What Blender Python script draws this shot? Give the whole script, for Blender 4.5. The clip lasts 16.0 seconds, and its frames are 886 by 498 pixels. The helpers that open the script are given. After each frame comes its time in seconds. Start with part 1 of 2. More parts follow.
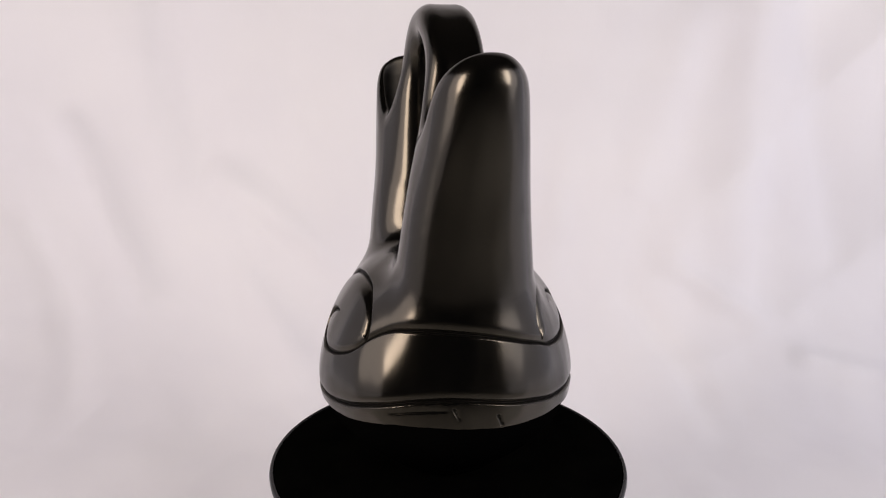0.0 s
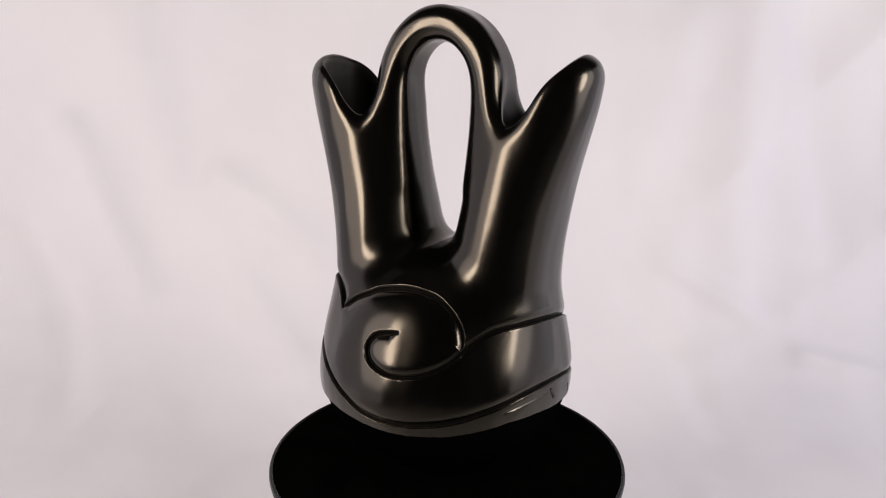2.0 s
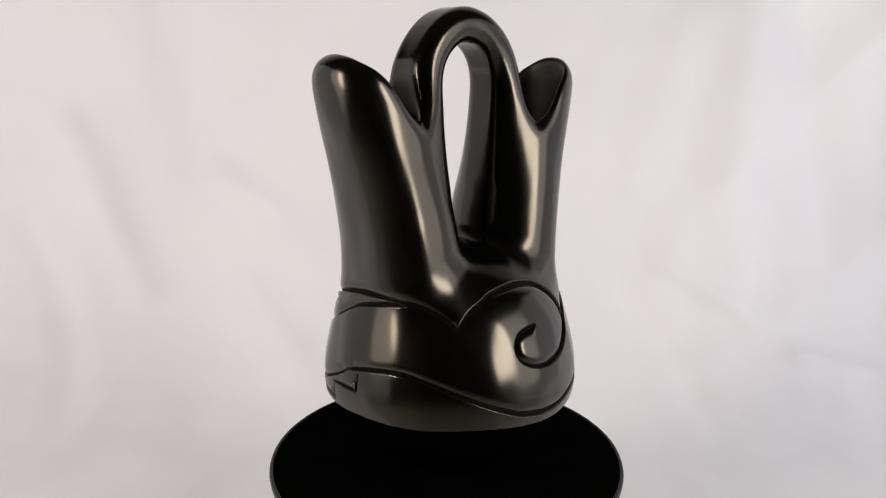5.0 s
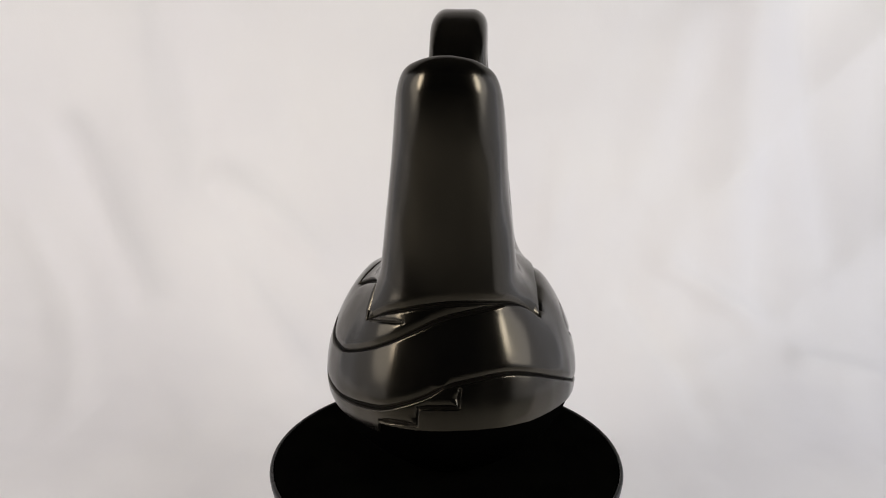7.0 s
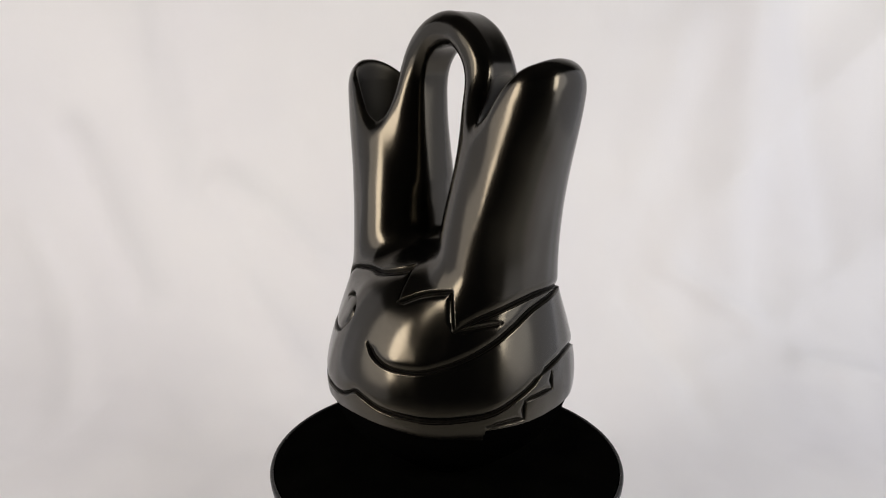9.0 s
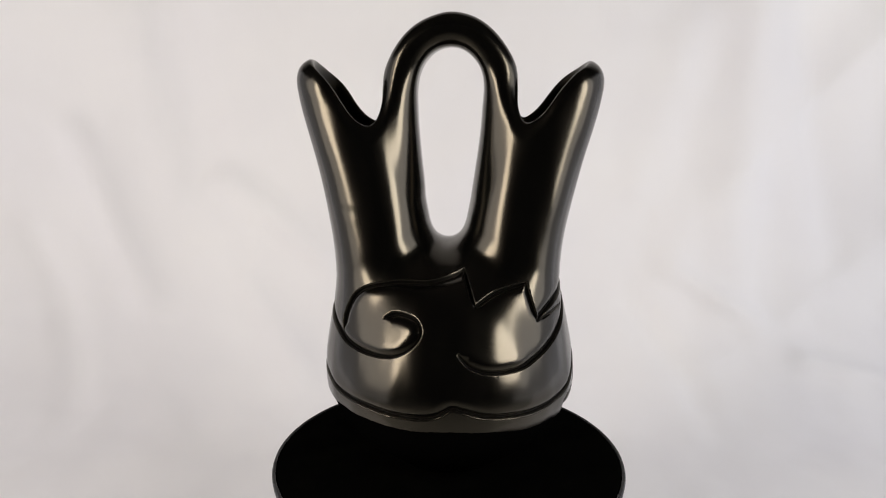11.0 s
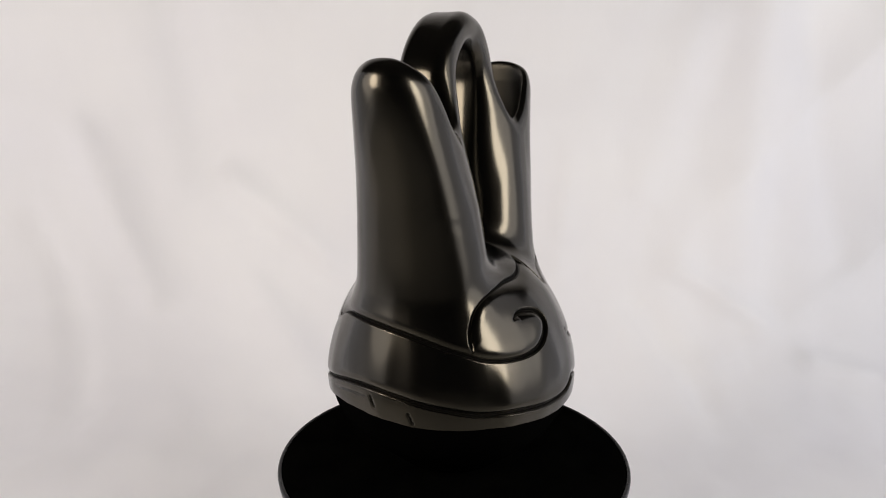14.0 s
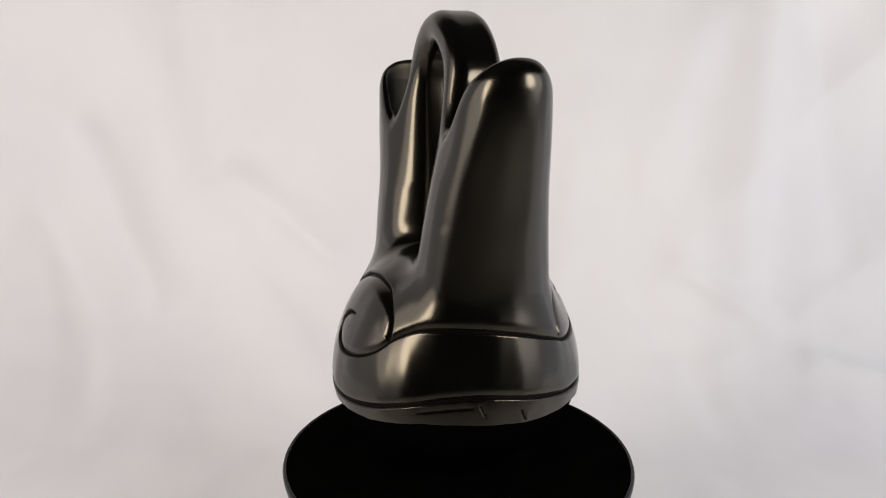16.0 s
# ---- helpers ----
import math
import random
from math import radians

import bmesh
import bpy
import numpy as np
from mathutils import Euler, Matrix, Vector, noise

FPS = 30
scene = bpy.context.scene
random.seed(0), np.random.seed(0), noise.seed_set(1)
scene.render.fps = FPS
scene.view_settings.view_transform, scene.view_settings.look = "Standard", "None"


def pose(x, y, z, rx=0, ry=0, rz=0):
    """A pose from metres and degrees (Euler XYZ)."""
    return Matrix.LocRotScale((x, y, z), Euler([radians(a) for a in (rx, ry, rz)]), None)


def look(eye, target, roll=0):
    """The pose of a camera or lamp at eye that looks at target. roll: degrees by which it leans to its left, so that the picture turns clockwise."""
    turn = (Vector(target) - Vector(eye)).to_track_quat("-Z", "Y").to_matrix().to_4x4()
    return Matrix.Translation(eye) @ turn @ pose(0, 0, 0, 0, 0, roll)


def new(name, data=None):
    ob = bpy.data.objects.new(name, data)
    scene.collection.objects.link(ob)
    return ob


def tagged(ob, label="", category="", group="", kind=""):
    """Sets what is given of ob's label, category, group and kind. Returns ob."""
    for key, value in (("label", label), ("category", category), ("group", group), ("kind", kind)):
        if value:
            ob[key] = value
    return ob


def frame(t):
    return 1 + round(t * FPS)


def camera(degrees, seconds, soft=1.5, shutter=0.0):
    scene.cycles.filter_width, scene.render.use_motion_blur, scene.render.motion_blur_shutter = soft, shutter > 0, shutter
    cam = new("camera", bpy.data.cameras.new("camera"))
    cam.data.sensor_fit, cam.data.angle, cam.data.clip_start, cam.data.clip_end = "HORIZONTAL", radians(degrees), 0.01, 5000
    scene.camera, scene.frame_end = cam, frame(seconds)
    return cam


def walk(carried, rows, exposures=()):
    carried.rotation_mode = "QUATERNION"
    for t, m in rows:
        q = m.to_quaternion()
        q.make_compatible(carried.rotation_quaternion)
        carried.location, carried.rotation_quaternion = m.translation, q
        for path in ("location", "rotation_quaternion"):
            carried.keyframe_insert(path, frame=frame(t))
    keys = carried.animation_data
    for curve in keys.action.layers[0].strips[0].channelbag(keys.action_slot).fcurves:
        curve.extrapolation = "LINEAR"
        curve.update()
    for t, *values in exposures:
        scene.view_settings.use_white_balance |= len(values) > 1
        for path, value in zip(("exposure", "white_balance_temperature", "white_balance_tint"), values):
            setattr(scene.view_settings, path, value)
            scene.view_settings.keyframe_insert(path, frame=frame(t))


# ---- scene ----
# Camera: on a stand in front of the turntable, settling very slightly as it films.
cam = camera(60.66, 16.0, soft=1.1)
CAM_ROWS = [  # seconds, distance, tilt below level, turn to the left
    (0.0, 0.3926, 13.89, 0.53),
    (4.0, 0.3966, 13.78, 0.39),
    (8.0, 0.3985, 13.59, 0.39),
    (12.0, 0.3988, 13.44, 0.70),
    (16.0, 0.4007, 13.55, 1.35),
]
ROLL = 0.36
EXPOSURES = [(0.0, 0.0, 6500, 19), (3.6, 0.0, 6500, 18), (6.6, 0.0, 6500, 10), (16.0, 0.0, 6500, 11)]
walk(cam, [(t, pose(0, -d, 0.2177, 90 - a, 0, turn) @ pose(0, 0, 0, 0, 0, ROLL)) for t, d, a, turn in CAM_ROWS], EXPOSURES)

# ---- light: a dim room and two large soft lamps at the sides of the table ----
world = bpy.data.worlds.new("world")
scene.world = world
world.use_nodes = True
world.node_tree.nodes["Background"].inputs[0].default_value = (0.9, 0.95, 1.0, 1)
world.node_tree.nodes["Background"].inputs[1].default_value = 0.02


def soft_lamp(name, eye, target, width, height, watts, colour, shape="RECTANGLE"):
    data = bpy.data.lights.new(name, "AREA")
    data.shape, data.size, data.size_y = shape, width, height
    data.energy, data.color = watts, colour
    lamp = new(name, data)
    lamp.matrix_world = look(eye, target)
    return lamp


# on each side a bright lamp, and the side of a light tent that glows most near the lamp
for side, name, warm, glow, cool in ((-1, "left", (1.03, 0.93, 0.82), (0.99, 0.94, 0.91), (0.95, 0.95, 1.03)), (1, "right", (0.97, 0.925, 0.86), (0.94, 0.94, 0.97), (0.93, 0.955, 1.08))):
    soft_lamp("lamp_" + name, (side * 0.56, -0.44, 0.31), (-side * 0.05, 0.12, 0.12), 0.19, 0.46, 2.8, warm, "ELLIPSE")
    soft_lamp("glow_" + name, (side * 0.62, -0.30, 0.27), (side * 0.05, 0.02, 0.16), 0.46, 0.56, 1.25, glow, "ELLIPSE")
    soft_lamp("diffuser_" + name, (side * 0.67, -0.03, 0.18), (side * 0.10, 0.0, 0.16), 0.92, 0.66, 1.30 if side < 0 else 1.52, cool)


# ---- materials ----
def material(name, colour, rough=0.5, ior=1.5, metal=0.0):
    m = bpy.data.materials.new(name)
    m.use_nodes = True
    b = m.node_tree.nodes["Principled BSDF"]
    b.inputs["Base Color"].default_value = (*colour, 1)
    b.inputs["Roughness"].default_value = rough
    b.inputs["IOR"].default_value = ior
    b.inputs["Metallic"].default_value = metal
    return m


def noise_node(m, scale, detail=4.0, stretch=(1, 1, 1)):
    n = m.node_tree.nodes
    co, mp, tx = n.new("ShaderNodeTexCoord"), n.new("ShaderNodeMapping"), n.new("ShaderNodeTexNoise")
    mp.inputs["Scale"].default_value = stretch
    tx.inputs["Scale"].default_value, tx.inputs["Detail"].default_value = scale, detail
    m.node_tree.links.new(co.outputs["Object"], mp.inputs["Vector"])
    m.node_tree.links.new(mp.outputs["Vector"], tx.inputs["Vector"])
    return tx


def ramp(m, source, low, high, a=0.3, b=0.7):
    r = m.node_tree.nodes.new("ShaderNodeMapRange")
    r.inputs["From Min"].default_value, r.inputs["From Max"].default_value = a, b
    r.inputs["To Min"].default_value, r.inputs["To Max"].default_value = low, high
    m.node_tree.links.new(source.outputs["Fac"], r.inputs["Value"])
    return r.outputs["Result"]


def mix_colour(m, source, c1, c2, a=0.3, b=0.7):
    x = m.node_tree.nodes.new("ShaderNodeMix")
    x.data_type = "RGBA"
    x.inputs["A"].default_value, x.inputs["B"].default_value = (*c1, 1), (*c2, 1)
    m.node_tree.links.new(ramp(m, source, 0, 1, a, b), x.inputs["Factor"])
    return x.outputs["Result"]


def bump(m, height, strength, distance):
    b = m.node_tree.nodes.new("ShaderNodeBump")
    b.inputs["Strength"].default_value, b.inputs["Distance"].default_value = strength, distance
    m.node_tree.links.new(height, b.inputs["Height"])
    m.node_tree.links.new(b.outputs["Normal"], m.node_tree.nodes["Principled BSDF"].inputs["Normal"])


def plug(m, output, name):
    m.node_tree.links.new(output, m.node_tree.nodes["Principled BSDF"].inputs[name])


# burnished blackware: nearly black clay with a polished, slightly streaky skin
clay = material("burnished_black_clay", (0.002, 0.002, 0.002), 0.2, 1.56)
clay.node_tree.nodes["Principled BSDF"].inputs["Specular Tint"].default_value = (1.0, 0.89, 0.69, 1)
streak = noise_node(clay, 60, 3, (1, 1, 0.25))
gloss_loss = clay.node_tree.nodes.new("ShaderNodeAttribute")
gloss_loss.attribute_name = "gloss_loss"
dulled = clay.node_tree.nodes.new("ShaderNodeMath")
dulled.operation = "MULTIPLY_ADD"
dulled.inputs[1].default_value = 0.40
clay.node_tree.links.new(gloss_loss.outputs["Fac"], dulled.inputs[0])
clay.node_tree.links.new(ramp(clay, streak, 0.15, 0.215), dulled.inputs[2])
plug(clay, dulled.outputs[0], "Roughness")
sheen = clay.node_tree.nodes.new("ShaderNodeMapRange")
sheen.inputs["From Min"].default_value, sheen.inputs["From Max"].default_value = 0.5, 1.0
sheen.inputs["To Min"].default_value, sheen.inputs["To Max"].default_value = 0.5, 0.0
clay.node_tree.links.new(gloss_loss.outputs["Fac"], sheen.inputs["Value"])
plug(clay, sheen.outputs["Result"], "Specular IOR Level")
blotch = noise_node(clay, 14, 5)
plug(clay, mix_colour(clay, blotch, (0.0007, 0.0007, 0.0007), (0.0016, 0.0016, 0.0015)), "Base Color")

felt = material("black_felt", (0.0012, 0.0012, 0.001), 0.95, 1.0)
fuzz = noise_node(felt, 900, 3)
bump(felt, fuzz.outputs["Fac"], 0.3, 0.0004)
plug(felt, mix_colour(felt, noise_node(felt, 40), (0.0009, 0.0009, 0.0009), (0.0018, 0.0018, 0.0015)), "Base Color")

plastic = material("black_plastic", (0.003, 0.003, 0.003), 0.3, 1.27)
plug(plastic, ramp(plastic, noise_node(plastic, 80), 0.22, 0.34), "Roughness")

cloth = material("white_cloth", (0.80, 0.79, 0.79), 0.9, 1.3)
plug(cloth, mix_colour(cloth, noise_node(cloth, 5, 3), (0.78, 0.77, 0.78), (0.83, 0.82, 0.81)), "Base Color")
bump(cloth, noise_node(cloth, 700, 2).outputs["Fac"], 0.15, 0.0005)

wood = material("grey_table_laminate", (0.30, 0.30, 0.29), 0.5)
plug(wood, mix_colour(wood, noise_node(wood, 6, 5, (1, 12, 1)), (0.35, 0.35, 0.335), (0.44, 0.44, 0.42)), "Base Color")
wall_paint = material("room_wall_paint", (0.16, 0.145, 0.13), 0.8)
plug(wall_paint, mix_colour(wall_paint, noise_node(wall_paint, 1.5, 4), (0.14, 0.125, 0.115), (0.18, 0.165, 0.15)), "Base Color")
carpet = material("room_carpet", (0.07, 0.06, 0.055), 0.95)
plug(carpet, mix_colour(carpet, noise_node(carpet, 150, 3), (0.05, 0.045, 0.04), (0.09, 0.08, 0.07)), "Base Color")


# ---- mesh helpers ----
def mesh_from(name, verts, faces, mat, smooth=True):
    me = bpy.data.meshes.new(name)
    me.from_pydata([tuple(v) for v in verts], [], [tuple(f) for f in faces])
    me.materials.append(mat)
    if smooth:
        me.shade_smooth()
    me.update()
    return me


def child(name, me, parent, label=""):
    ob = new(name, me)
    ob.parent = parent
    return tagged(ob, label)


def lathe(name, profile, mat, steps=160):
    n = len(profile)
    verts, faces = [], []
    for k in range(steps):
        a = 2 * math.pi * k / steps
        verts += [(r * math.cos(a), r * math.sin(a), z) for r, z in profile]
    for k in range(steps):
        for i in range(n - 1):
            p, q = k * n + i, (k + 1) % steps * n + i
            faces.append((p, q, q + 1, p + 1))
    return mesh_from(name, verts, faces, mat)


def box_mesh(name, x0, x1, y0, y1, z0, z1, mat, bevel=0.0):
    bm = bmesh.new()
    bmesh.ops.create_cube(bm, size=1)
    for v in bm.verts:
        v.co = ((x0, x1)[v.co.x > 0], (y0, y1)[v.co.y > 0], (z0, z1)[v.co.z > 0])
    if bevel:
        bmesh.ops.bevel(bm, geom=bm.edges[:], offset=bevel, segments=3, affect="EDGES")
    me = bpy.data.meshes.new(name)
    bm.to_mesh(me)
    bm.free()
    me.materials.append(mat)
    return me


# ---- the room round the table ----
TABLE = -0.16
def slab(name, *box, mat=wall_paint):
    return tagged(new(name, box_mesh(name, *box, mat)), kind="structure")


slab("floor", -2.4, 2.4, -2.6, 1.8, -0.95, -0.90, mat=carpet)
slab("ceiling", -2.4, 2.4, -2.6, 1.8, 1.55, 1.60)
slab("wall_north", -2.4, 2.4, 1.8, 1.9, -0.95, 1.60)
slab("wall_south", -2.4, 2.4, -2.7, -2.6, -0.95, 1.60)
slab("wall_east", 2.4, 2.5, -2.7, 1.9, -0.95, 1.60)
slab("wall_west", -2.5, -2.4, -2.7, 1.9, -0.95, 1.60)


def make_table():
    base = new("table")
    base.location = (0, 0, -0.90)
    h = TABLE - 0.006 + 0.90
    child("tabletop", box_mesh("tabletop", -1.0, 1.0, -1.28, 0.60, h - 0.035, h, wood, 0.004), base)
    for x in (-0.93, 0.93):
        for y in (-1.22, 0.54):
            child("leg", box_mesh("leg", x - 0.03, x + 0.03, y - 0.03, y + 0.03, 0, h - 0.035, wood, 0.004), base)
    return tagged(base, "plain grey laminate table under the white cloth", "table")


make_table()


# ---- white cloth: hangs behind, sweeps down and lies forward over the table ----
BACK, SWEEP, TOP = 0.42, 0.16, 1.15


def cloth_line(s):
    """The cloth's side line by its length from the front edge: y, z and the normal's y, z."""
    flat = BACK - SWEEP + 0.18
    arc = SWEEP * math.pi / 2
    if s < flat:
        return -0.18 + s, TABLE, 0.0, 1.0
    if s < flat + arc:
        a = (s - flat) / SWEEP
        return BACK - SWEEP + SWEEP * math.sin(a), TABLE + SWEEP - SWEEP * math.cos(a), -math.sin(a), math.cos(a)
    return BACK, TABLE + SWEEP + s - flat - arc, -1.0, 0.0


# creases: from (x, z) to (x, z), width, height
CREASES = [
    ((0.24, 0.01), (0.33, -0.055), 0.016, 0.007), ((0.31, 0.30), (0.30, -0.03), 0.030, 0.010), ((0.36, 0.26), (0.42, 0.02), 0.022, -0.006),
    ((-0.39, 0.14), (-0.33, -0.03), 0.022, 0.009), ((-0.24, 0.10), (-0.14, 0.02), 0.018, 0.008), ((-0.30, 0.30), (-0.26, 0.12), 0.030, -0.008),
    ((0.38, -0.10), (0.52, -0.13), 0.012, 0.007), ((-0.22, -0.02), (-0.16, -0.11), 0.020, 0.007), ((0.24, 0.26), (0.20, 0.10), 0.024, 0.006),
    ((-0.46, 0.05), (-0.40, -0.12), 0.020, -0.006), ((0.46, 0.30), (0.50, 0.05), 0.025, 0.008), ((0.20, -0.04), (0.26, -0.13), 0.018, -0.006),
]


def fold(x, s):
    """Soft hanging folds and creases, in metres."""
    h = 0.0066 * noise.noise((x * 5.0 + 0.6 * s, s * 1.2, 3.0))
    h += 0.0058 * noise.noise((x * 10.0 - 1.5 * s, s * 3.0 + 4.0, 7.0))
    h += 0.0062 * (1 - abs(noise.noise((x * 5.5 - 3.2 * s, s * 2.2 + x * 1.5, 11.0)))) ** 4
    h += 0.0026 * noise.noise((x * 22, s * 16, 2.0)) + 0.0011 * noise.noise((x * 48 + 9 * s, s * 34, 5.0))
    z = cloth_line(s)[1]
    for (x0, z0), (x1, z1), wide, high in CREASES:
        dx, dz = x1 - x0, z1 - z0
        k = ((x - x0) * dx + (z - z0) * dz) / (dx * dx + dz * dz)
        c = min(1.0, max(0.0, k))
        d = math.hypot(x - x0 - c * dx, z - z0 - c * dz)
        if d < 3 * wide:
            h += 1.25 * high * math.exp(-(d / wide) ** 2)
    return h


def make_cloth():
    length = BACK - SWEEP + 0.18 + SWEEP * math.pi / 2 + TOP - TABLE - SWEEP
    nx, ns = 280, 300
    verts, faces = [], []
    for j in range(ns + 1):
        s = length * j / ns
        y, z, ny, nz = cloth_line(s)
        keep = min(1.0, max(0.0, (s - 0.16) / 0.34))
        for i in range(nx + 1):
            x = -1.0 + 2.0 * i / nx
            h = 0.001 + (fold(x, s) + 0.014) * keep
            verts.append((x, y + ny * h, z + nz * h))
    for j in range(ns):
        for i in range(nx):
            a = j * (nx + 1) + i
            faces.append((a, a + 1, a + nx + 2, a + nx + 1))
    ob = new("backdrop", mesh_from("backdrop", verts, faces, cloth))
    thick = ob.modifiers.new("thickness", "SOLIDIFY")
    thick.thickness, thick.offset = 0.0008, -1
    return tagged(ob, "soft white backdrop cloth with faint creases", "cloth", kind="structure")


make_cloth()


# ---- turntable ----
def make_turntable():
    base = new("turntable")
    base.location = (0, 0, TABLE + 0.0025)
    h = -TABLE - 0.0025
    child("base", lathe("base", [(0.0, 0), (0.082, 0), (0.086, 0.003), (0.086, 0.02), (0.078, 0.03), (0.05, 0.05), (0.045, h - 0.04), (0.055, h - 0.026), (0.0, h - 0.026)], plastic), base)
    platter = child("platter", lathe("platter", [(0.0, -0.024), (0.088, -0.024), (0.0925, -0.0225), (0.0962, -0.016), (0.0985, -0.009), (0.0997, -0.004), (0.1, -0.0016), (0.0996, -0.0004), (0.0991, 0.0), (0.0982, 0.0), (0.0978, -0.0005), (0.0976, -0.0012), (0.0, -0.0012)], plastic), base, "glossy black plastic platter with a rounded rim")
    platter.location = (0, 0, h)
    child("pad", lathe("pad", [(0.0, 0.0), (0.0968, 0.0), (0.0972, -0.0003), (0.0973, -0.0011)], felt), platter, "matte black felt pad")
    return tagged(base, "black round display turntable with a matte top", "turntable"), platter


turntable, platter = make_turntable()


# ---- the double-spouted vase ----
def smin(a, b, k):
    h = np.clip(0.5 + 0.5 * (b - a) / k, 0, 1)
    return b * (1 - h) + a * h - k * h * (1 - h)


def smax(a, b, k):
    return -smin(-a, -b, k)


def curve_of(zs, values, degree=3):
    """A smooth polynomial through a few heights."""
    return np.poly1d(np.polyfit(np.array(zs), np.array(values), degree))


MM = 0.001
# squared radius of the belly over its height
BELLY = curve_of([z * MM for z in (0, 8, 20, 30, 40, 50, 60, 70, 80, 90, 100, 110, 120, 126)],
                 [(r * MM) ** 2 for r in (30, 38, 51, 61.3, 66.2, 68.2, 68.4, 67, 64, 59.6, 54, 45.8, 31, 10)], 6)
NECK_Z = [z * MM for z in (55, 75, 90, 110, 130, 145, 160, 180, 200, 220)]
NECK_OUT = [u * MM for u in (54, 57.5, 59.3, 60.2, 61, 63, 66.5, 72.3, 76.8, 78.6)]
NECK_IN = [u * MM for u in (2, 2.4, 3.4, 5.8, 7.8, 9.7, 12.9, 17.7, 20, 20)]
NECK_C = curve_of(NECK_Z, [(o + i) / 2 for o, i in zip(NECK_OUT, NECK_IN)], 4)
NECK_A = curve_of(NECK_Z, [(o - i) / 2 for o, i in zip(NECK_OUT, NECK_IN)], 4)
NECK_B = curve_of(NECK_Z, [b * MM for b in (37.5, 37.2, 36.6, 35.4, 33, 30.2, 28.3, 26.8, 25.4, 23.8)], 3)


def belly(x, y, z):
    r2 = x * x + y * y
    slope = BELLY.deriv()(z)
    d = (r2 - BELLY(z)) / np.sqrt(4 * r2 + slope * slope + 1e-6)
    return np.maximum(smax(d, -z, 0.006), z - 0.15)


def upper(z):
    """0 at the middle of a neck, 1 near its lip."""
    return np.clip((z - 0.150) / 0.055, 0, 1)


def side_place(x, y, z, side):
    """Distance out along the vase and across it; one neck leans a little as it rises."""
    if side > 0:
        return x - 0.0022, y + 0.0006 + 0.0011 * upper(z)
    return -x + 0.0006, y + 0.0005 + 0.0010 * upper(z)


def neck_width(z, side):
    return NECK_B(z) - (0.0021 if side > 0 else 0.0) * upper(z)


def neck(x, y, z, side):
    u, v = side_place(x, y, z, side)
    zc = np.clip(z, 0.055, 0.235)
    c, a, b = NECK_C(zc), NECK_A(zc), neck_width(zc, side)
    n = np.where(u > c, 2.25 if side > 0 else 2.55, 2.05)
    q = (np.abs((u - c) / a) ** n + np.abs(v / b) ** n + 1e-9) ** (1 / n)
    return (q - 1) * np.minimum(a, b) * 0.97, u, v


def rim_height(u, v, side):
    """The slanting mouth: high at the outer lip, low at the sides."""
    if side > 0:
        slope = smin(0.1870 + 1.62 * (u - 0.0420), 0.2220 - 15.0 * v * v, 0.010)
        low = 0.1910
    else:
        slope = smin(0.1905 + 1.55 * (u - 0.0415), 0.2218 - 10.0 * v * v, 0.010)
        low = 0.1920
    # the rim rises again where it runs into the handle
    root = smin(low + 1.5 * (0.0362 - u), 0.2060 + 0 * u, 0.006)
    return smax(slope, smax(root, low + 0 * u, 0.008), 0.013)


def spout(x, y, z, side):
    d, u, v = neck(x, y, z, side)
    return smax(smax(d, (z - rim_height(u, v, side)) * 0.64, 0.0092), 0.060 - z, 0.004)


def hollow(x, y, z, side):
    u, v = side_place(x, y, z, side)
    zc = np.clip(z, 0.12, 0.235)
    outer = NECK_C(zc) + NECK_A(zc) - 0.0062 - 0.0040 * np.clip((zc - 0.19) / 0.02, 0, 1)
    inner = 0.0322 + 0.14 * (zc - 0.195)
    c, a, b = (outer + inner) / 2, (outer - inner) / 2, neck_width(zc, side) - 0.0050
    q = (np.abs((u - c) / a) ** 2.5 + np.abs(v / b) ** 2.5 + 1e-9) ** 0.4
    return smax((q - 1) * np.minimum(a, b) * 0.97, 0.140 - z, 0.01)


def handle(x, y, z):
    u = x - 0.0004
    v = y + 0.0029
    w = np.maximum(z - 0.200, 0)
    A, B = 0.0279, 0.0362
    rho = np.sqrt((u / A) ** 2 + (w / B) ** 2 + 1e-9)
    grad = np.sqrt((u / A ** 2) ** 2 + (w / B ** 2) ** 2 + 1e-6) / rho
    d = (rho - 1) / grad
    r = 0.0079
    p, q = np.abs(d) - 0.0085 + r, np.abs(v) - 0.0139 + r
    box = np.sqrt(np.maximum(p, 0) ** 2 + np.maximum(q, 0) ** 2) + np.minimum(np.maximum(p, q), 0) - r
    return smax(box, 0.160 - z, 0.004)


def vase_field(x, y, z):
    d = belly(x, y, z)
    d = smin(d, smin(spout(x, y, z, 1), spout(x, y, z, -1), 0.005), 0.012)
    d = smin(d, handle(x, y, z), 0.011)
    return smax(d, -np.minimum(hollow(x, y, z, 1), hollow(x, y, z, -1)), 0.0035)


def gradient(field, p, e=0.0002):
    g = np.empty_like(p)
    for k in range(3):
        s = np.zeros(3)
        s[k] = e
        a, b = p + s, p - s
        g[:, k] = (field(*a.T) - field(*b.T)) / (2 * e)
    return g


def settle(field, p, rounds=3):
    for _ in range(rounds):
        g = gradient(field, p)
        step = field(*p.T) / np.maximum((g * g).sum(1), 0.05)
        p = p - g * np.clip(step, -0.001, 0.001)[:, None]
    return p


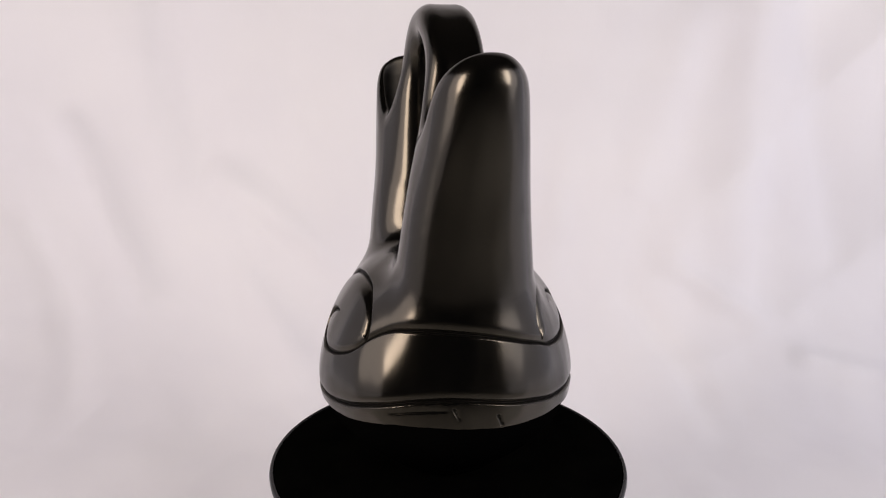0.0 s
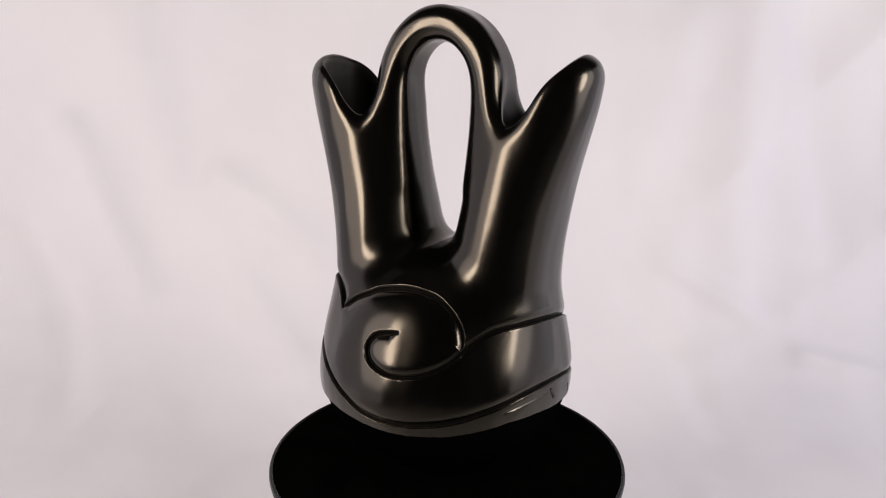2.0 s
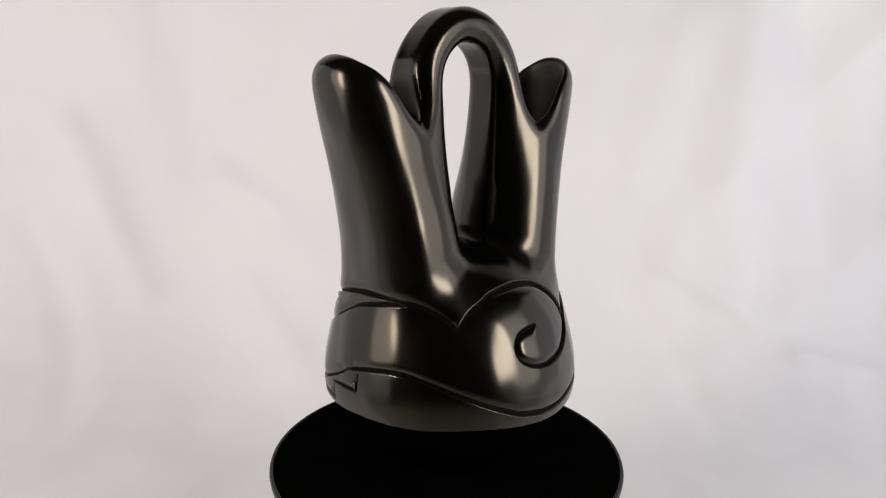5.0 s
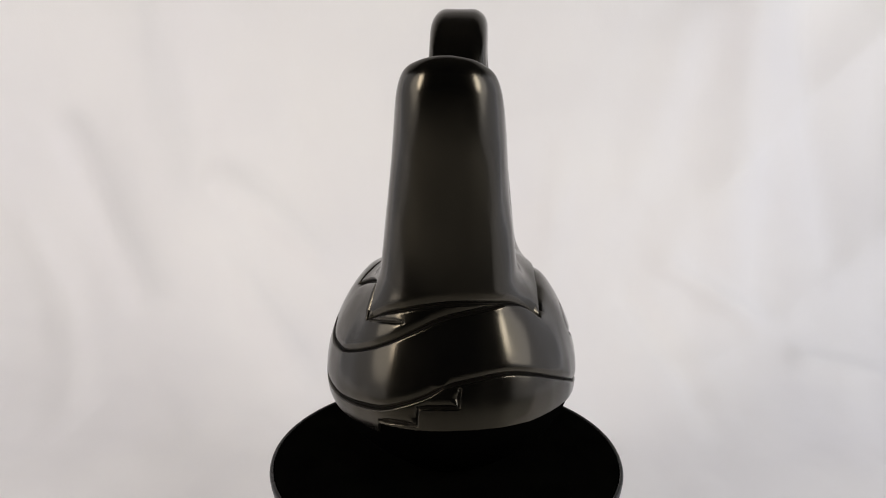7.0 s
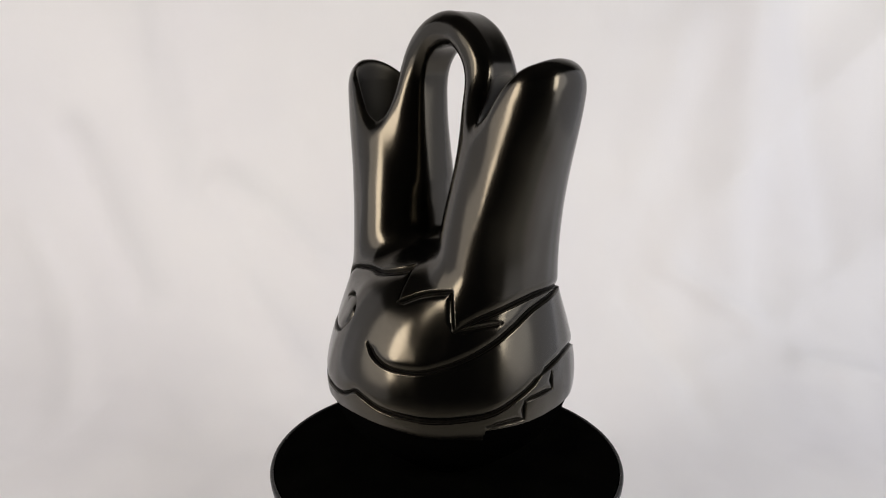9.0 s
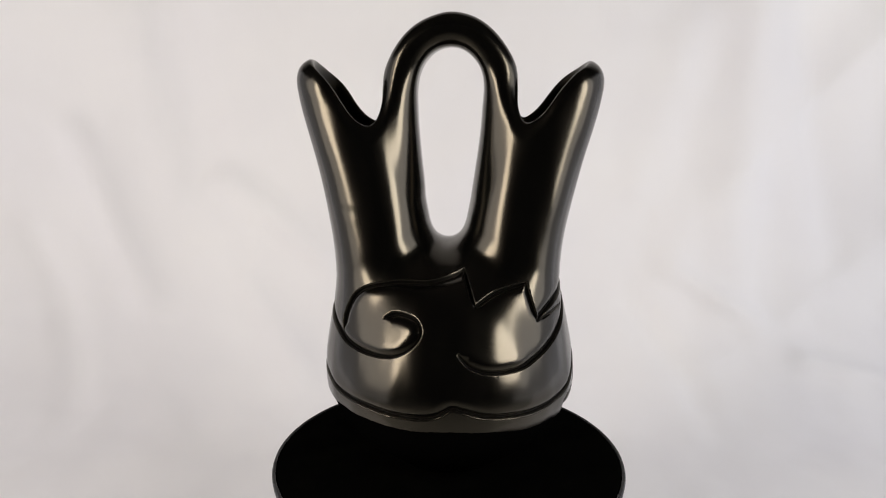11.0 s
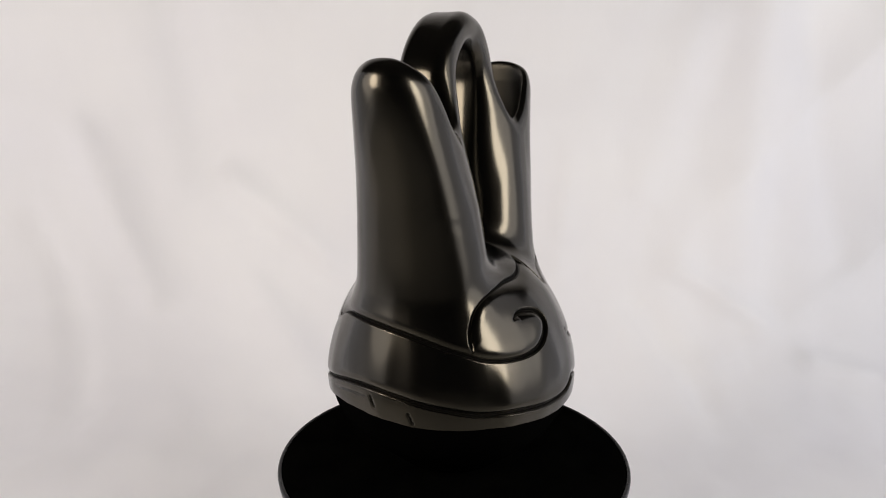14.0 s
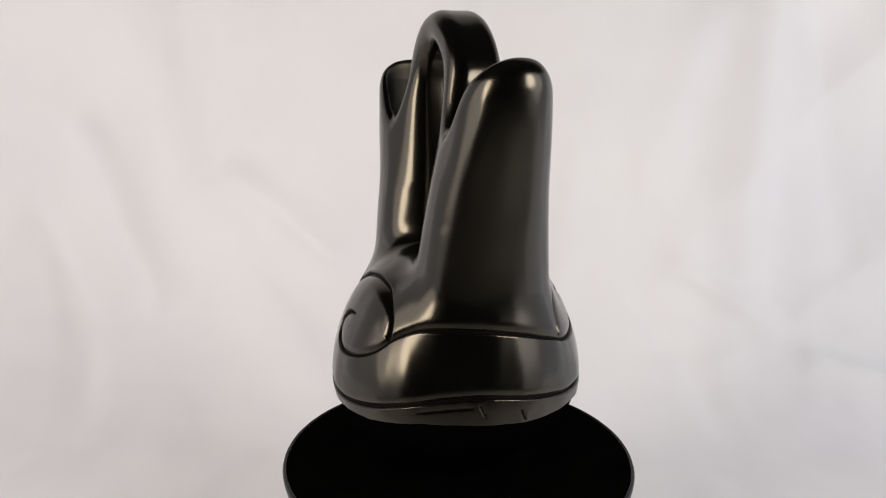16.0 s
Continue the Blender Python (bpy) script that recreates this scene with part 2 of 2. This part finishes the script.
def surface_net(field, low, high, h):
    """Quads round the zero surface of a field, one point per crossed cell."""
    ax = [np.arange(a, b, h, dtype=np.float32) for a, b in zip(low, high)]
    n = [len(a) for a in ax]
    vals = np.empty(n, np.float32)
    for i in range(0, n[0], 24):
        X, Y, Z = np.meshgrid(ax[0][i:i + 24], ax[1], ax[2], indexing="ij")
        vals[i:i + 24] = field(X, Y, Z)
    ins = vals < 0
    corner = np.zeros([k - 1 for k in n], np.int8)
    for i in (0, 1):
        for j in (0, 1):
            for k in (0, 1):
                corner += ins[i:n[0] - 1 + i, j:n[1] - 1 + j, k:n[2] - 1 + k]
    cells = np.argwhere((corner > 0) & (corner < 8))
    index = np.full(corner.shape, -1, np.int32)
    index[tuple(cells.T)] = np.arange(len(cells))
    pts = np.array(low) + (cells + 0.5) * h
    quads = []
    for axis in range(3):
        b, c = (axis + 1) % 3, (axis + 2) % 3
        lo = [slice(None)] * 3
        hi = [slice(None)] * 3
        lo[axis], hi[axis] = slice(0, -1), slice(1, None)
        for inward in (True, False):
            first, second = ins[tuple(lo)], ins[tuple(hi)]
            e = np.argwhere((first & ~second) if inward else (~first & second))
            e = e[(e[:, b] > 0) & (e[:, c] > 0) & (e[:, b] < n[b] - 1) & (e[:, c] < n[c] - 1)]
            ring = []
            for db, dc in ((1, 1), (0, 1), (0, 0), (1, 0)):
                q = e.copy()
                q[:, b] -= db
                q[:, c] -= dc
                ring.append(index[tuple(q.T)])
            quads.append(np.stack(ring if inward else ring[::-1], 1))
    return pts, np.concatenate(quads)


def refine(pts, quads, chosen):
    """Split the chosen quads in four; others stay."""
    q = quads[chosen]
    edges = np.sort(np.stack([q, np.roll(q, -1, 1)], 2).reshape(-1, 2), 1)
    keys, inv = np.unique(edges[:, 0].astype(np.int64) * len(pts) + edges[:, 1], return_inverse=True)
    mids = (pts[keys // len(pts)] + pts[keys % len(pts)]) / 2
    mid = len(pts) + inv.reshape(-1, 4)
    centre = len(pts) + len(mids) + np.arange(len(q))
    parts = [np.stack([q[:, i], mid[:, i], centre, mid[:, i - 1]], 1) for i in range(4)]
    return np.concatenate([pts, mids, pts[q].mean(1)]), np.concatenate([quads[~chosen]] + parts)


# carved lines on the belly: angle round the vase in degrees, height in millimetres
WAVE_LINE = [(-85, 92.5), (-91, 92), (-97, 90), (-100, 85), (-98.5, 79), (-93, 75), (-85, 73), (-76, 74), (-68, 76.5), (-60, 81), (-51, 88.5), (-40, 94), (-28, 95.5), (-15, 95.5), (0, 93.5), (12, 90.5), (22, 87), (30, 84.5), (38, 81.5), (48, 80), (59, 80), (68, 82), (75, 87), (78, 93), (75, 98), (68, 100), (61, 100), (57, 97.5)]
CREST_LINE = [(33, 86), (31.5, 92), (32, 98), (35, 105), (42, 110), (56, 113), (75, 114), (95, 117), (104, 119)]
CROWN_LINES = [[(104, 119), (106, 104.5)], [(106, 104.5), (120, 109.5), (138, 112.5)], [(138, 112.5), (139, 95)]]
BACK_LINE = [(139, 95), (152, 101), (168, 105.5), (184, 108), (198, 108), (213, 106), (224, 102), (233, 95.5)]
CURL_LINE = [(-127, 95.5), (-121, 102), (-113, 106), (-105, 109), (-87, 111), (-69, 109), (-60, 104), (-55, 97), (-54, 90), (-56, 84)]
MOUTH_LINE = [(96, 84), (101, 78.5), (110, 75), (124, 75), (134, 78), (144, 82), (154, 87), (168, 95), (180, 101), (197, 105), (208, 106.5)]
TAIL_LINE = [(139, 95), (151, 97), (161, 98)]
FOOT_LINE = [(-180, 69.5), (-165, 73), (-152, 74), (-140, 71), (-124, 64), (-110, 57), (-99, 52), (-85, 50), (-73, 50.5), (-60, 53), (-44, 58), (-28, 62.5), (-13, 64), (0, 62.5), (12, 60), (24, 57.5), (37, 55), (50, 54.5), (62, 53.5), (75, 53), (84, 54), (89, 56.5), (93, 59), (98, 57.5), (107, 54), (118, 52.5), (130, 52), (142, 53), (154, 55), (165, 60), (174, 65), (180, 69.5)]
STEP_LINES = [[(153, 48.5), (169.5, 49.5)], [(169.5, 49.5), (170, 59)], [(170, 59), (186.5, 60)], [(186.5, 60), (187, 68.5)]]
LOW_LINE = [(-38, 56), (-26, 58.6), (-15, 59.6)]
TICKS = [[(-12, 60), (-10, 55)], [(6, 55), (8, 50)]]
# lower edge of the glossy clay, with one carved tooth
BASE_EDGE = [(-180, 47), (-165, 47.2), (-143, 47), (-129, 47.4), (-115, 47.2), (-97, 45.4), (-85, 44.5), (-76, 44.1), (-63, 44.8), (-49, 47.2), (-36, 49.8), (-22, 50.2), (-6, 49), (6, 47.8), (20, 47.1), (40, 47.3), (54, 46.8), (68, 45.8), (78, 45.4), (93, 46.4), (111, 44.7), (121, 43), (132, 42), (141, 41.8), (151, 40.2), (152.5, 46.4), (168, 46.3), (180, 47)]
ROUND = 0.060


def smooth_line(line, steps=10):
    p = np.array(line, float)
    if len(p) < 3:
        return p
    q = np.concatenate([[2 * p[0] - p[1]], p, [2 * p[-1] - p[-2]]])
    out = []
    for i in range(len(p) - 1):
        a, b, c, d = q[i:i + 4]
        for k in range(steps):
            t = k / steps
            out.append(0.5 * (2 * b + (c - a) * t + (2 * a - 5 * b + 4 * c - d) * t ** 2 + (3 * b - a - 3 * c + d) * t ** 3))
    return np.array(out + [p[-1]])


def carve(depth, matte, s, z, line, deep, narrow, wide):
    """Deepen where the flat place (s, z) lies near the line; gentle on the line's left side, steep on its right."""
    for turn in (-360, 0, 360):
        p = smooth_line(line) * (math.radians(1) * ROUND, MM) + (math.radians(turn) * ROUND, 0)
        near = np.nonzero((s > p[:, 0].min() - 0.008) & (s < p[:, 0].max() + 0.008) & (z > p[:, 1].min() - 0.008) & (z < p[:, 1].max() + 0.008))[0]
        if not len(near):
            continue
        best = np.full(len(near), 1e9)
        signed, along = np.zeros(len(near)), np.zeros(len(near))
        reach = np.concatenate([[0], np.cumsum(np.hypot(*np.diff(p, axis=0).T))])
        S, Z = s[near], z[near]
        for (x0, z0), (x1, z1), start in zip(p[:-1], p[1:], reach):
            dx, dz = x1 - x0, z1 - z0
            k = np.clip(((S - x0) * dx + (Z - z0) * dz) / (dx * dx + dz * dz), 0, 1)
            ex, ez = S - x0 - k * dx, Z - z0 - k * dz
            d = np.hypot(ex, ez)
            new_best = d < best
            best = np.where(new_best, d, best)
            signed = np.where(new_best, np.sign(dx * ez - dz * ex), signed)
            along = np.where(new_best, start + k * math.hypot(dx, dz), along)
        end = np.clip(np.minimum(along, reach[-1] - along) / 0.004, 0, 1)
        w = np.where(signed > 0, 0.0012 + (wide - 0.0012) * end, 0.0012 + (narrow - 0.0012) * end)
        k = np.clip(best / w, 0, 1)
        slope = np.where(w > 0.0015, (1 - k) ** 3, 1 - k * k * (3 - 2 * k))
        depth[near] = np.maximum(depth[near], deep * (0.4 + 0.6 * end) * slope)
        matte[near] = np.maximum(matte[near], np.clip(np.where(w > 0.0015, (slope - 0.55) / 0.25, (slope - 0.1) / 0.3), 0, 1))


def carve_depth(pts):
    depth, worn = np.zeros(len(pts)), np.zeros(len(pts))
    r = np.hypot(pts[:, 0], pts[:, 1])
    on = np.nonzero((r > 0.03) & (pts[:, 2] > 0.03) & (pts[:, 2] < 0.128))[0]
    s, z = np.arctan2(pts[on, 1], pts[on, 0]) * ROUND, pts[on, 2]
    cut, matte = np.zeros(len(on)), np.zeros(len(on))
    for line in (WAVE_LINE, BACK_LINE, MOUTH_LINE):
        carve(cut, matte, s, z, line, 0.0023, 0.0010, 0.0070)
    for line in (CURL_LINE, CREST_LINE):
        carve(cut, matte, s, z, line, 0.0023, 0.0070, 0.0010)
    carve(cut, matte, s, z, FOOT_LINE, 0.0020, 0.0009, 0.0055)
    for line in CROWN_LINES:
        carve(cut, matte, s, z, line, 0.0024, 0.0045, 0.0010)
    carve(cut, matte, s, z, TAIL_LINE, 0.0013, 0.0030, 0.0030)
    for line in STEP_LINES:
        carve(cut, matte, s, z, line, 0.0018, 0.0008, 0.0045)
    for line in TICKS:
        carve(cut, matte, s, z, line, 0.0011, 0.0009, 0.0026)
    shallow = np.zeros(len(on))
    carve(shallow, np.zeros(len(on)), s, z, LOW_LINE, 0.0004, 0.0014, 0.0040)
    cut = np.maximum(cut, shallow)
    depth[on], worn[on] = cut, matte
    return depth, worn


def below_edge(pts):
    """0 on the glossy clay, 1 on the rough base without gloss below its lower edge."""
    edge = np.array(BASE_EDGE)
    line = np.interp(np.degrees(np.arctan2(pts[:, 1], pts[:, 0])), edge[:, 0], edge[:, 1]) * MM
    return np.clip((line - pts[:, 2]) / 0.0009 + 0.5, 0, 1)


def make_vase():
    pts, quads = surface_net(vase_field, (-0.092, -0.078, -0.004), (0.093, 0.078, 0.254), 0.0012)
    pts = settle(vase_field, pts, 4)
    pts, quads = refine(pts, quads, pts[quads].mean(1)[:, 2] > 0.030)
    rough = below_edge(pts)
    near = (carve_depth(pts)[0] > 0.0002) | ((rough > 0) & (rough < 1))
    pts, quads = refine(pts, quads, near[quads].any(1))
    pts = settle(vase_field, pts, 2)
    g = gradient(vase_field, pts)
    normals = g / np.linalg.norm(g, axis=1)[:, None]
    # hand-shaped unevenness
    wave = np.array([noise.noise((28 * x, 28 * y, 28 * z)) * 0.0006 + noise.noise((95 * x, 95 * y, 14 * z)) * 0.00034 for x, y, z in pts.tolist()])
    cut, worn = carve_depth(pts)
    inside = np.minimum(hollow(*pts.T, 1), hollow(*pts.T, -1))
    rough = below_edge(pts)
    dull = np.maximum(0.9 * worn, 0.72 * np.clip(1 - inside / 0.0012, 0, 1))
    # below the edge the clay gets higher roughness and no specular
    dull = np.maximum(dull, rough)
    pts = pts + normals * (wave - np.maximum(cut * (1 - rough), 0.0016 * rough))[:, None]
    a, b, c, d = (pts[quads[:, k]] for k in range(4))
    face_n = np.cross(c - a, d - b)
    vn = np.zeros_like(pts)
    for k in range(4):
        np.add.at(vn, quads[:, k], face_n)
    vn /= np.maximum(np.linalg.norm(vn, axis=1), 1e-20)[:, None]
    mid = pts[quads].mean(1)
    x, y, z = mid.T
    on_handle = (handle(x, y, z) < np.minimum(spout(x, y, z, 1), spout(x, y, z, -1))) & (z > 0.192)
    turn = np.degrees(np.arctan2(y, x))
    edge = np.array(CURL_LINE[:7] + WAVE_LINE[10:18] + CREST_LINE[3:] + [CROWN_LINES[0][1]] + CROWN_LINES[1][1:] + BACK_LINE[:4] + [(a - 360, h) for a, h in BACK_LINE[3:-1]])
    edge = edge[np.argsort(edge[:, 0])]
    foot_edge = np.array(FOOT_LINE)
    on_neck = (z > np.interp(turn, edge[:, 0], edge[:, 1]) * MM) & ~on_handle
    on_base = below_edge(mid) > 0.5
    on_foot = (z < np.interp(turn, foot_edge[:, 0], foot_edge[:, 1]) * MM) & ~on_base
    vase = new("wedding_vase")
    for name, pick, label in (("body", ~on_handle & ~on_neck & ~on_foot & ~on_base, "bulbous belly carved with waves and spirals"), ("foot", on_foot & ~on_handle & ~on_neck, "polished foot band with carved steps"), ("base", on_base & ~on_handle & ~on_neck, "matte black base without gloss"), ("spout", on_neck & (x > 0), ""), ("spout", on_neck & (x <= 0), ""), ("handle", on_handle, "arched strap handle")):
        used, inv = np.unique(quads[pick], return_inverse=True)
        me = bpy.data.meshes.new(name)
        me.from_pydata(pts[used].tolist(), [], inv.reshape(-1, 4).tolist())
        me.materials.append(clay)
        me.shade_smooth()
        me.normals_split_custom_set_from_vertices(vn[used].tolist())
        me.attributes.new("gloss_loss", "FLOAT", "POINT").data.foreach_set("value", dull[used].astype(np.float32))
        child(name, me, vase, label)
    return tagged(vase, "polished black clay double-spouted vase with carved belly", "vase")


vase = make_vase()


# ---- what turns ----
SPEED, FIRST = 22.902, -73.9


def motions():
    top = platter.location.z
    times = [0.5 * k for k in range(33)]
    walk(platter, [(t, pose(0, 0, top, 0, 0, SPEED * t)) for t in times])
    walk(vase, [(t, pose(0, 0, 0.0005, 0, 0, SPEED * t + FIRST) @ pose(0, -0.0022, 0)) for t in times])


motions()
